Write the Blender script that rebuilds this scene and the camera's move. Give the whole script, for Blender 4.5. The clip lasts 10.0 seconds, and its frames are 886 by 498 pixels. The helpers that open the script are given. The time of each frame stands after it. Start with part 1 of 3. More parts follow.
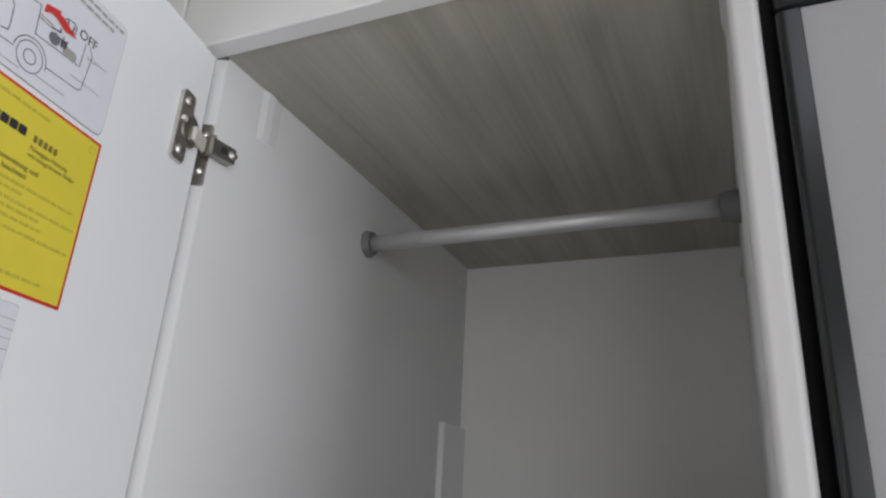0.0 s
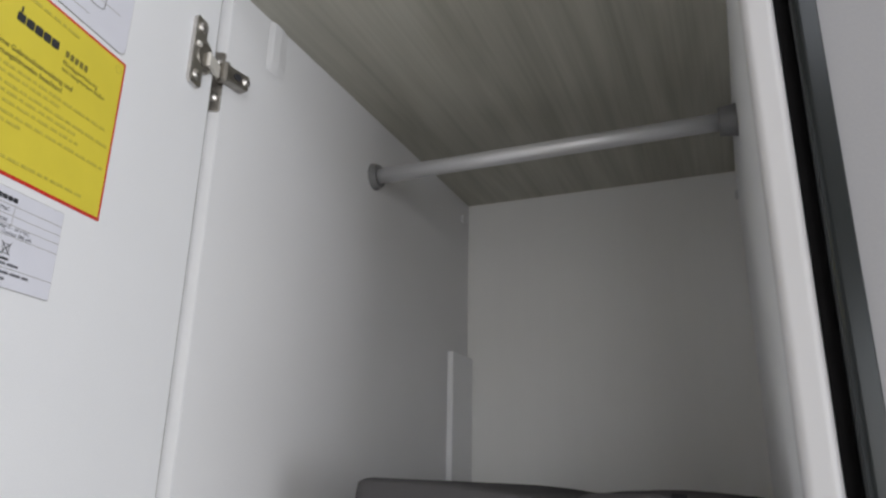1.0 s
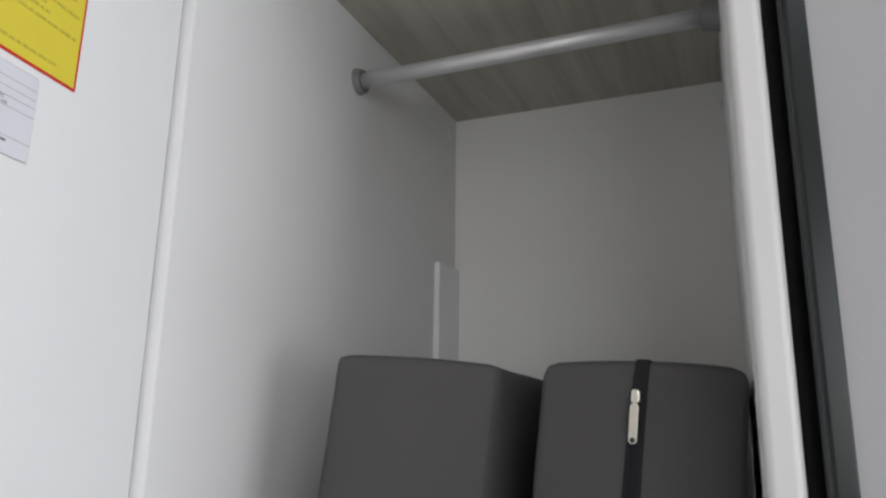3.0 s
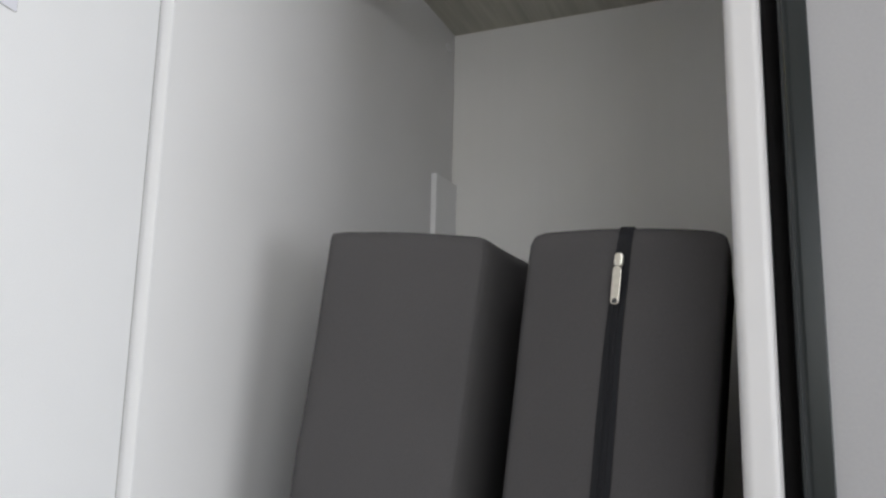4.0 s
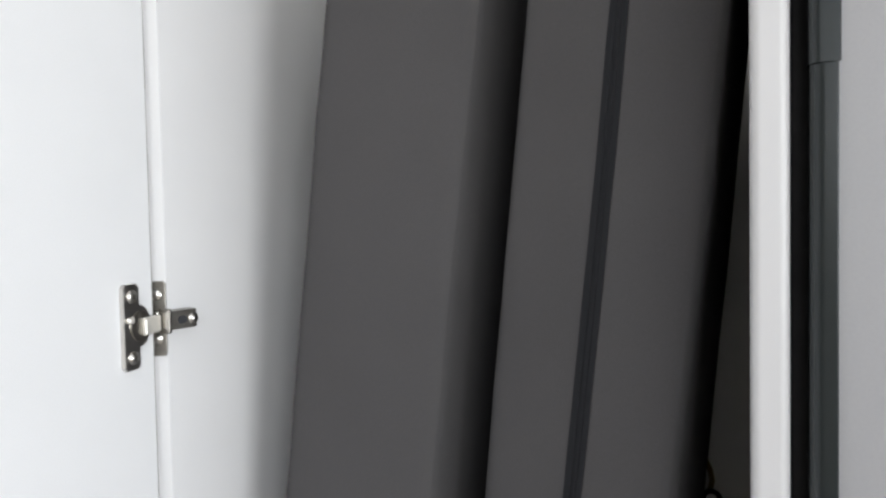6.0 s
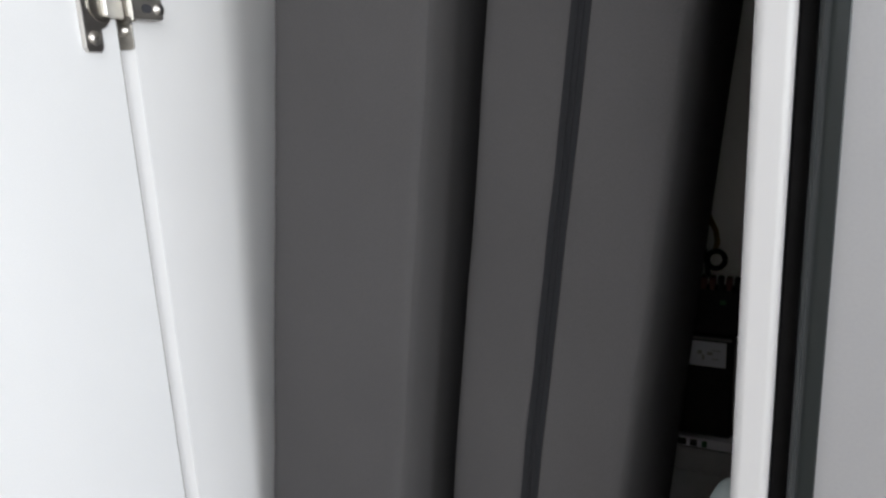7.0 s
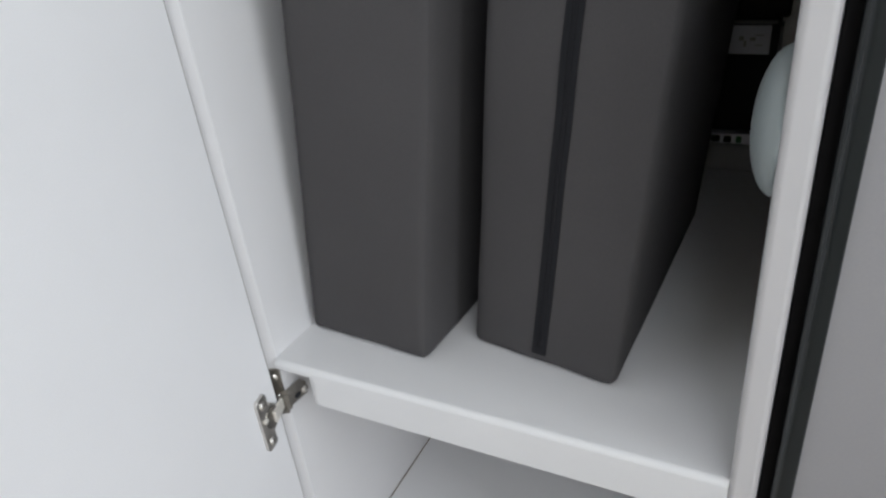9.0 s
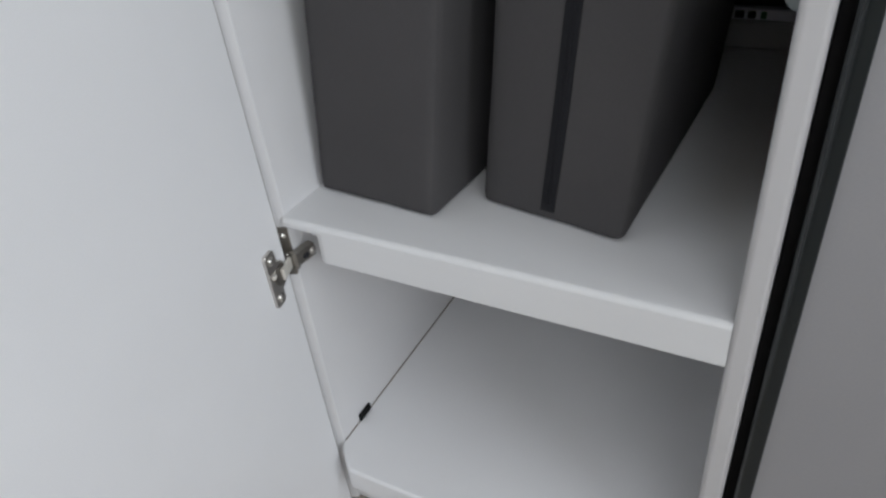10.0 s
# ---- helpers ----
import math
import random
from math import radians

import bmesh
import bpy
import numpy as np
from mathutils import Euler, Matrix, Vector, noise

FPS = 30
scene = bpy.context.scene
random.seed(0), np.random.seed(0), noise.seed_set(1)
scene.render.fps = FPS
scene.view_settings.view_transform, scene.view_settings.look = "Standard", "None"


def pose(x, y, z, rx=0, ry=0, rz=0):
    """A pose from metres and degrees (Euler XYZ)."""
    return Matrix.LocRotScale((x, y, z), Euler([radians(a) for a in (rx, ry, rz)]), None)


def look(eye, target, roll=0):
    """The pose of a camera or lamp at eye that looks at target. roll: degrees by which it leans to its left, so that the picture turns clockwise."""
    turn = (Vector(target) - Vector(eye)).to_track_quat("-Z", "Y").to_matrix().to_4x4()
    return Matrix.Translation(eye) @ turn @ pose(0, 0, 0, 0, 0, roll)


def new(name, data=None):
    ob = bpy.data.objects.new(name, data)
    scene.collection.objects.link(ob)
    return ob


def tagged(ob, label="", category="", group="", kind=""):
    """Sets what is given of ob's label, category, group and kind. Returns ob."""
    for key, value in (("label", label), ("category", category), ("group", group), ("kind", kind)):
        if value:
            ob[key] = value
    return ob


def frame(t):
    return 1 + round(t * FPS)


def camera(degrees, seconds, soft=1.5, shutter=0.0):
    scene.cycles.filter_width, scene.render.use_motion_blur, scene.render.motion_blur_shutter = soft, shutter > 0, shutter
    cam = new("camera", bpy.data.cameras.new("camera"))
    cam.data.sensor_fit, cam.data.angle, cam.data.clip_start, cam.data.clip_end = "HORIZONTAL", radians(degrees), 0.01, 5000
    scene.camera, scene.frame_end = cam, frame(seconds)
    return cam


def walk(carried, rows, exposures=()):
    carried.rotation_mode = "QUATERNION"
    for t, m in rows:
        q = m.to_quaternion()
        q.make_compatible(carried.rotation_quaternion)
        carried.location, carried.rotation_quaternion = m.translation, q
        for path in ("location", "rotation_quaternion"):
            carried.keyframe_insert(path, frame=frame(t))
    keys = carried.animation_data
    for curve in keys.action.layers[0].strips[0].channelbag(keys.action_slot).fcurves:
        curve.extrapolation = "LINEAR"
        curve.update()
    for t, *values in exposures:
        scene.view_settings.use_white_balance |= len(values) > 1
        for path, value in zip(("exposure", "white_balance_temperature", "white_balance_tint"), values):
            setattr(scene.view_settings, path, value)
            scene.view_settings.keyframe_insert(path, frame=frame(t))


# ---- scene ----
cam = camera(65.48, 10.0, soft=2.45)
PATH = [
    (0, (0.4279, -0.4175, 1.0515), (0.0412, 0.4349, 1.4034), 3.53),
    (0.5, (0.4181, -0.4231, 1.0295), (0.0363, 0.4438, 1.3499), 3.15),
    (1, (0.4127, -0.4343, 1.0026), (0.0353, 0.4417, 1.3031), 1.10),
    (1.5, (0.4120, -0.4394, 0.9907), (0.0224, 0.4389, 1.2679), 0.71),
    (2, (0.4233, -0.4324, 0.9853), (0.0410, 0.4549, 1.2430), -0.13),
    (2.2, (0.4276, -0.4353, 0.9785), (0.0435, 0.4556, 1.2211), -0.76),
    (3.3, (0.4290, -0.4226, 0.9344), (0.0453, 0.4764, 1.1457), 1.42),
    (3.5, (0.4310, -0.4246, 0.9213), (0.0438, 0.4765, 1.1167), 1.43),
    (4, (0.4389, -0.4170, 0.8856), (0.0485, 0.4907, 1.0400), 1.32),
    (4.5, (0.4423, -0.4055, 0.8429), (0.0474, 0.5078, 0.9432), 0.56),
    (5, (0.4393, -0.4033, 0.8025), (0.0255, 0.5067, 0.8300), -0.06),
    (5.2, (0.4423, -0.4039, 0.7885), (0.0203, 0.5025, 0.8064), 0.03),
    (6.3, (0.4432, -0.4173, 0.6764), (0.0266, 0.4883, 0.5963), -1.76),
    (6.5, (0.4481, -0.4090, 0.6491), (0.0290, 0.4910, 0.5292), -1.94),
    (7, (0.4537, -0.3945, 0.5665), (0.0199, 0.4786, 0.3440), -2.81),
    (7.5, (0.4460, -0.3883, 0.5148), (-0.0015, 0.4515, 0.2073), -3.98),
    (8, (0.4454, -0.3879, 0.4890), (-0.0108, 0.4284, 0.1347), -5.18),
    (8.5, (0.4489, -0.3882, 0.4619), (-0.0119, 0.3976, 0.0493), -6.29),
    (9, (0.4440, -0.4089, 0.4285), (0.0140, 0.3503, -0.0600), -6.43),
    (9.5, (0.4505, -0.4221, 0.3965), (0.0177, 0.3043, -0.1373), -6.81),
    (10, (0.4540, -0.4362, 0.3685), (0.0289, 0.2603, -0.2097), -6.40),
]
walk(cam, [(t, look(eye, target, roll)) for t, eye, target, roll in PATH],
     exposures=[(0, -0.22, 6330, 10), (1, -0.09, 6340, 10), (2, -0.03, 6340, 10), (3.5, 0.13, 6370, 9), (5, 0.32, 6380, 8), (7, 0.55, 6370, 8), (8.2, 0.44, 6330, 7), (9, 0.17, 6290, 8), (9.5, 0.07, 6275, 8), (10, -0.13, 6250, 8)])

# ---- world and light ----
world = bpy.data.worlds.new("overcast_sky")
scene.world = world
world.use_nodes = True
sky = world.node_tree.nodes.new("ShaderNodeTexSky")
sky.sky_type, sky.sun_disc = "NISHITA", False
sky.sun_elevation, sky.sun_rotation = radians(40), radians(150)
world.node_tree.links.new(sky.outputs[0], world.node_tree.nodes["Background"].inputs[0])
world.node_tree.nodes["Background"].inputs[1].default_value = 0.08


def window_light(name, eye, target, w, h, watts, color):
    lamp = bpy.data.lights.new(name, "AREA")
    lamp.shape, lamp.size, lamp.size_y, lamp.energy, lamp.color = "RECTANGLE", w, h, watts, color
    ob = new(name, lamp)
    ob.matrix_world = look(eye, target)
    return ob


window_light("side_window_daylight", (1.35, -1.66, 1.08), (1.35, 0, 1.03), 1.25, 0.62, 10.0, (0.945, 0.965, 1.0))
window_light("front_window_daylight", (2.36, -0.76, 0.76), (0, -0.72, 0.71), 1.36, 0.74, 28, (0.945, 0.965, 1.0))

# no hatch is known here: added lamp that lifts upper front and boards
window_light("added_roof_fill", (0.80, -0.70, 1.785), (0.80, -0.7001, 0), 0.50, 0.50, 2.4, (0.945, 0.965, 1.0))


# ---- materials ----
def material(name, color, rough=0.5, metal=0.0, grain=None, bump=None, stain=None, sheen=0.0, spec=0.5, coat=0.0):
    """grain, stain: (scale, amount, stretch); bump: (scale, strength, distance)."""
    m = bpy.data.materials.new(name)
    m.use_nodes = True
    n, l = m.node_tree.nodes, m.node_tree.links
    b = n["Principled BSDF"]
    b.inputs["Roughness"].default_value = rough
    b.inputs["Metallic"].default_value = metal
    b.inputs["Specular IOR Level"].default_value = spec
    b.inputs["Sheen Weight"].default_value = sheen
    b.inputs["Coat Weight"].default_value = coat
    tc = n.new("ShaderNodeTexCoord")

    def field(scale, stretch=(1, 1, 1), detail=4.0):
        mp = n.new("ShaderNodeMapping")
        mp.inputs["Scale"].default_value = stretch
        l.new(tc.outputs["Object"], mp.inputs["Vector"])
        t = n.new("ShaderNodeTexNoise")
        t.inputs["Scale"].default_value, t.inputs["Detail"].default_value = scale, detail
        l.new(mp.outputs["Vector"], t.inputs["Vector"])
        return t.outputs["Fac"]

    last = None
    for spec_ in (grain, stain):
        if spec_:
            scale, amount, stretch = spec_
            ramp = n.new("ShaderNodeMapRange")
            ramp.inputs["From Min"].default_value, ramp.inputs["From Max"].default_value = 0.25, 0.75
            ramp.inputs["To Min"].default_value, ramp.inputs["To Max"].default_value = 1 - amount, 1 + amount
            l.new(field(scale, stretch), ramp.inputs["Value"])
            mul = n.new("ShaderNodeVectorMath")
            mul.operation = "SCALE"
            if last is None:
                mul.inputs[0].default_value = color
            else:
                l.new(last, mul.inputs[0])
            l.new(ramp.outputs["Result"], mul.inputs["Scale"])
            last = mul.outputs["Vector"]
    if last is None:
        b.inputs["Base Color"].default_value = (*color, 1)
    else:
        l.new(last, b.inputs["Base Color"])
    if bump:
        bn = n.new("ShaderNodeBump")
        bn.inputs["Strength"].default_value, bn.inputs["Distance"].default_value = bump[1], bump[2]
        l.new(field(bump[0], detail=3.0), bn.inputs["Height"])
        l.new(bn.outputs["Normal"], b.inputs["Normal"])
    return m


ONE = (1, 1, 1)
WHITE = material("white_laminate", (0.82, 0.82, 0.83), 0.50, grain=(900, 0.02, ONE), stain=(5, 0.025, ONE), bump=(700, 0.12, 0.0004))
EDGE = material("white_edge_band", (0.87, 0.87, 0.87), 0.35, stain=(30, 0.02, (1, 1, 0.1)))
# white post, greyed to stand for the weaker light that reaches it
POST = material("dimmed_post_edge_band", (0.57, 0.56, 0.565), 0.40, stain=(9, 0.02, (1, 1, 0.3)), bump=(60, 0.05, 0.001))
BOARD = material("white_shelf_laminate", (0.74, 0.74, 0.745), 0.6, grain=(900, 0.02, ONE), stain=(6, 0.03, ONE), bump=(700, 0.12, 0.0004))
SIDE = material("white_side_board", (0.70, 0.695, 0.70), 0.5, grain=(900, 0.02, ONE), stain=(5, 0.03, ONE), bump=(700, 0.12, 0.0004))
BACK = material("grey_back_board", (0.84, 0.83, 0.815), 0.55, grain=(60, 0.008, (1, 1, 0.05)), stain=(4, 0.03, ONE))
EDGELINE = material("grey_edge_line", (0.34, 0.33, 0.315), 0.8, grain=(40, 0.3, ONE))
BAND = material("edge_band_side", (0.735, 0.73, 0.735), 0.5, grain=(900, 0.02, ONE), stain=(5, 0.03, ONE))
SEAM = material("dark_joint", (0.17, 0.135, 0.095), 0.8, grain=(200, 0.2, ONE))
BEIGE = material("beige_wall_lining", (0.70, 0.665, 0.61), 0.7, grain=(120, 0.06, ONE), stain=(3, 0.05, ONE), bump=(300, 0.2, 0.001))
FLOORMAT = material("light_oak_vinyl_floor", (0.36, 0.32, 0.28), 0.5, grain=(40, 0.2, (1, 8, 1)), stain=(3, 0.1, ONE))
FABRIC = material("charcoal_fabric", (0.075, 0.072, 0.0735), 0.95, grain=(1400, 0.12, ONE), stain=(7, 0.06, ONE), bump=(1500, 0.35, 0.0006), spec=0.15)
ZIPTAPE = material("black_zip_tape", (0.017, 0.0172, 0.020), 0.8, grain=(1200, 0.2, ONE), spec=0.2)
CHROME = material("nickel_plated_steel", (0.62, 0.60, 0.57), 0.28, metal=1.0, grain=(80, 0.08, ONE))
BRIGHT = material("pale_plated_link", (0.82, 0.79, 0.73), 0.36, metal=0.45, grain=(90, 0.06, ONE))
# darkened copy of the plated steel; shade and dark reflections are in its colour
SHADEDSTEEL = material("shaded_hinge_steel", (0.36, 0.34, 0.31), 0.35, metal=1.0, grain=(150, 0.15, ONE))
ZIPMETAL = material("worn_nickel_pull", (0.74, 0.71, 0.64), 0.35, metal=0.85, grain=(300, 0.1, ONE))
ALU = material("brushed_aluminium_tube", (0.74, 0.74, 0.75), 0.46, metal=0.55, grain=(300, 0.05, (0.02, 1, 1)))
GREYPLAST = material("grey_plastic", (0.19, 0.19, 0.195), 0.5, grain=(60, 0.05, ONE))
BLACK = material("black_rubber", (0.010, 0.0095, 0.010), 0.75, grain=(90, 0.2, ONE), spec=0.12)
FRAME = material("anthracite_profile", (0.012, 0.0155, 0.0165), 0.22, grain=(40, 0.08, (1, 1, 0.03)), spec=0.45)
FRIDGE = material("light_grey_lacquer", (0.303, 0.298, 0.306), 0.5, grain=(500, 0.025, ONE), stain=(4, 0.03, ONE), bump=(450, 0.12, 0.0005))
CAP = material("pale_translucent_plastic", (0.25, 0.283, 0.285), 0.35, stain=(15, 0.04, ONE))
YELLOW = material("yellow_sticker", (0.72, 0.60, 0.055), 0.45, grain=(60, 0.02, ONE), stain=(12, 0.03, ONE))
RED = material("red_print", (0.60, 0.028, 0.022), 0.45, grain=(60, 0.02, ONE))
PAPER = material("white_sticker", (0.72, 0.72, 0.78), 0.45, grain=(60, 0.015, ONE), stain=(12, 0.02, ONE))
INK = material("black_print", (0.03, 0.03, 0.035), 0.5, grain=(200, 0.1, ONE))
PALEINK = material("worn_black_print", (0.15, 0.15, 0.17), 0.5, grain=(500, 0.2, ONE))
FAINT = material("worn_grey_print", (0.36, 0.35, 0.33), 0.5, grain=(500, 0.15, ONE))
SOFTINK = material("dark_print_on_yellow", (0.20, 0.17, 0.035), 0.5, grain=(400, 0.2, ONE))
OLIVE = material("faded_print_on_yellow", (0.55, 0.46, 0.06), 0.5, grain=(600, 0.25, ONE))
LEDGE = material("grey_ledge_paint", (0.42, 0.42, 0.42), 0.6, grain=(60, 0.05, ONE))
DEVICE = material("black_device_housing", (0.012, 0.012, 0.0135), 0.6, grain=(150, 0.15, ONE), spec=0.2)
REDPLUG = material("red_plug", (0.10, 0.014, 0.009), 0.5, grain=(150, 0.1, ONE))
GREENPLUG = material("green_plug", (0.03, 0.14, 0.05), 0.5, grain=(150, 0.1, ONE))
YELLOWCABLE = material("yellow_cable", (0.20, 0.135, 0.03), 0.5, grain=(150, 0.1, ONE))


def wood_grain():
    m = bpy.data.materials.new("grey_oak_decor")
    m.use_nodes = True
    n, l = m.node_tree.nodes, m.node_tree.links
    b = n["Principled BSDF"]
    b.inputs["Roughness"].default_value = 0.5
    tc = n.new("ShaderNodeTexCoord")
    out = None
    fields = []
    for scale, stretch, detail, warp in ((34, (1.0, 0.060, 1), 5, 0.9), (210, (1.0, 0.022, 1), 3, 0.0), (9, (1.0, 0.16, 1), 2, 1.6)):
        mp = n.new("ShaderNodeMapping")
        mp.inputs["Scale"].default_value = stretch
        l.new(tc.outputs["Object"], mp.inputs["Vector"])
        t = n.new("ShaderNodeTexNoise")
        t.inputs["Scale"].default_value, t.inputs["Detail"].default_value = scale, detail
        t.inputs["Distortion"].default_value = warp
        l.new(mp.outputs["Vector"], t.inputs["Vector"])
        fields.append(t.outputs["Fac"])
    mix = None
    for f, w in zip(fields, (0.44, 0.20, 0.36)):
        mul = n.new("ShaderNodeMath")
        mul.operation = "MULTIPLY"
        mul.inputs[1].default_value = w
        l.new(f, mul.inputs[0])
        if mix is None:
            mix = mul.outputs[0]
        else:
            add = n.new("ShaderNodeMath")
            l.new(mix, add.inputs[0])
            l.new(mul.outputs[0], add.inputs[1])
            mix = add.outputs[0]
    ramp = n.new("ShaderNodeValToRGB")
    e = ramp.color_ramp.elements
    e[0].position, e[0].color = 0.36, (0.332, 0.320, 0.268, 1)
    e[1].position, e[1].color = 0.66, (0.530, 0.518, 0.451, 1)
    l.new(mix, ramp.inputs[0])
    l.new(ramp.outputs[0], b.inputs["Base Color"])
    bn = n.new("ShaderNodeBump")
    bn.inputs["Strength"].default_value, bn.inputs["Distance"].default_value = 0.15, 0.0006
    l.new(fields[1], bn.inputs["Height"])
    l.new(bn.outputs["Normal"], b.inputs["Normal"])
    return m


WOOD = wood_grain()


# ---- builders ----
def part(name, bm, mat, parent=None, label="", smooth=False, matrix=None):
    me = bpy.data.meshes.new(name)
    bmesh.ops.recalc_face_normals(bm, faces=bm.faces)
    bm.to_mesh(me)
    bm.free()
    if smooth:
        me.polygons.foreach_set("use_smooth", [True] * len(me.polygons))
    me.materials.append(mat)
    ob = new(name, me)
    ob.parent = parent
    if matrix is not None:
        ob.matrix_basis = matrix
    if label:
        ob["label"] = label
    return ob


def thing(name, label, category, group="", kind="", at=(0, 0, 0)):
    ob = new(name)
    ob.empty_display_size = 0.05
    ob.location = at
    return tagged(ob, label, category, group, kind)


def box(x0, x1, y0, y1, z0, z1, bevel=0.0, seg=2):
    bm = bmesh.new()
    bmesh.ops.create_cube(bm, size=1)
    for v in bm.verts:
        v.co = Vector(((x0 + x1) / 2 + v.co.x * (x1 - x0), (y0 + y1) / 2 + v.co.y * (y1 - y0), (z0 + z1) / 2 + v.co.z * (z1 - z0)))
    if bevel:
        bmesh.ops.bevel(bm, geom=bm.edges[:], offset=bevel, segments=seg, profile=0.5, affect="EDGES", clamp_overlap=True)
    return bm


def slab(outline, depth, bevel=0.0):
    """A plate from a 2D outline (x, z), thickness along -y from y = 0."""
    bm = bmesh.new()
    vs = [bm.verts.new((a, 0, b)) for a, b in outline]
    f = bm.faces.new(vs)
    r = bmesh.ops.extrude_face_region(bm, geom=[f])
    for v in r["geom"]:
        if isinstance(v, bmesh.types.BMVert):
            v.co.y -= depth
    if bevel:
        es = [e for e in bm.edges if abs(e.verts[0].co.y - e.verts[1].co.y) < 1e-6 and e.verts[0].co.y < -depth / 2]
        bmesh.ops.bevel(bm, geom=es, offset=bevel, segments=2, profile=0.5, affect="EDGES", clamp_overlap=True)
    return bm


def rounded(w, h, r, n=5, cx=0.0, cz=0.0):
    pts = []
    for sx, sz, a0 in ((1, 1, 0), (-1, 1, 90), (-1, -1, 180), (1, -1, 270)):
        for i in range(n + 1):
            a = radians(a0 + 90 * i / n)
            pts.append((cx + sx * (w / 2 - r) + r * math.cos(a), cz + sz * (h / 2 - r) + r * math.sin(a)))
    return pts


def tube(p, q, r, n=20, r2=None):
    p, q = Vector(p), Vector(q)
    bm = bmesh.new()
    bmesh.ops.create_cone(bm, cap_ends=True, segments=n, radius1=r, radius2=r if r2 is None else r2, depth=(q - p).length)
    m = Matrix.Translation((p + q) / 2) @ (q - p).to_track_quat("Z", "Y").to_matrix().to_4x4()
    bmesh.ops.transform(bm, matrix=m, verts=bm.verts)
    return bm


def rope(points, r, n=8):
    """A round cable through points."""
    bm = bmesh.new()
    pts = [Vector(p) for p in points]
    rings = []
    for i, p in enumerate(pts):
        d = (pts[min(i + 1, len(pts) - 1)] - pts[max(i - 1, 0)]).normalized()
        a = d.orthogonal().normalized()
        b = d.cross(a)
        rings.append([bm.verts.new(p + r * (math.cos(2 * math.pi * k / n) * a + math.sin(2 * math.pi * k / n) * b)) for k in range(n)])
    for u, v in zip(rings, rings[1:]):
        o = min(range(n), key=lambda s: sum((u[k].co - v[(k + s) % n].co).length for k in range(n)))
        for k in range(n):
            bm.faces.new((u[k], u[(k + 1) % n], v[(k + 1 + o) % n], v[(k + o) % n]))
    bm.faces.new(rings[0])
    bm.faces.new(rings[-1][::-1])
    return bm


# ---- the room round the wardrobe ----
FLOOR_Z, ROOF_Z = -0.48, 1.78
W, D, H, T_POST = 0.4382, 0.6349, 1.4433, 0.0195


def structure(name, bm, mat, label, category):
    return tagged(part(name, bm, mat), label, category, kind="structure")


structure("floor", box(-1.5, 2.4, -1.7, 0.9, FLOOR_Z - 0.04, FLOOR_Z), FLOORMAT, "light brown vinyl floor of the living area", "floor")
structure("wall_west", box(-1.54, -1.5, -1.7, 0.9, FLOOR_Z, ROOF_Z), BEIGE, "beige lined end wall", "wall")
structure("wall_north", box(-1.5, 2.4, 0.9, 0.94, FLOOR_Z, ROOF_Z), BEIGE, "beige lined outer wall behind the furniture", "wall")


def joined(*pieces):
    out = bmesh.new()
    for piece in pieces:
        me = bpy.data.meshes.new("piece")
        piece.to_mesh(me)
        piece.free()
        out.from_mesh(me)
        bpy.data.meshes.remove(me)
    return out


# opening made only for the added overhead lamp
HX0, HX1, HY0, HY1 = 0.52, 1.08, -0.98, -0.42
structure("ceiling", joined(*(box(x0, x1, y0, y1, ROOF_Z, ROOF_Z + 0.04) for x0, x1, y0, y1 in ((-1.5, HX0, -1.7, 0.9), (HX1, 2.4, -1.7, 0.9), (HX0, HX1, -1.7, HY0), (HX0, HX1, HY1, 0.9)))), BEIGE, "beige lined ceiling with a square opening added for a fill lamp", "ceiling")


def wall_with_window(name, along_x, at, lo, hi, a0, a1, b0, b1):
    """A wall with one opening, from four pieces joined in one mesh."""
    spans = ((lo, a0, FLOOR_Z, ROOF_Z), (a1, hi, FLOOR_Z, ROOF_Z), (a0, a1, FLOOR_Z, b0), (a0, a1, b1, ROOF_Z))
    bm = joined(*(box(u0, u1, at, at + 0.04, w0, w1) if along_x else box(at, at + 0.04, u0, u1, w0, w1) for u0, u1, w0, w1 in spans))
    return structure(name, bm, BEIGE, "beige lined wall with a window opening", "wall")


wall_with_window("wall_south", True, -1.70, -1.5, 2.4, 0.70, 2.00, 0.74, 1.42)
wall_with_window("wall_east", False, 2.40, -1.7, 0.9, -1.46, -0.06, 0.37, 1.15)

# ---- the wardrobe ----
wardrobe = thing("wardrobe", "tall white built-in wardrobe with its door open", "wardrobe")


def panel(name, x0, x1, y0, y1, z0, z1, mat=WHITE, bevel=0.0015, label="", parent=wardrobe, seg=2):
    return part(name, box(x0, x1, y0, y1, z0, z1, bevel, seg), mat, parent, label)


panel("left_side", -0.016, 0.0, 0.0035, D, FLOOR_Z, ROOF_Z - 0.01, SIDE, 0.0003)
# the board's front edge is banded; its slope is added to catch more light
band = bmesh.new()
loop = [(-0.0128, -0.0046), (-0.0124, -0.0050), (0.0001, 0.0016), (0.0, 0.0034), (-0.0128, 0.0034)]
ends = [[band.verts.new((x, y, z)) for x, y in loop] for z in (FLOOR_Z, 1.4402)]
for k in range(len(loop)):
    band.faces.new((ends[0][k], ends[0][(k + 1) % len(loop)], ends[1][(k + 1) % len(loop)], ends[1][k]))
band.faces.new(ends[0])
band.faces.new(ends[1])
panel("edge_groove", -0.016, -0.0130, 0.0010, 0.0034, FLOOR_Z, 1.4402, SEAM, 0.0003, "dark groove beside the edge band")
part("left_edge_band", band, BAND, wardrobe, "white edge band, tilted to look brighter")
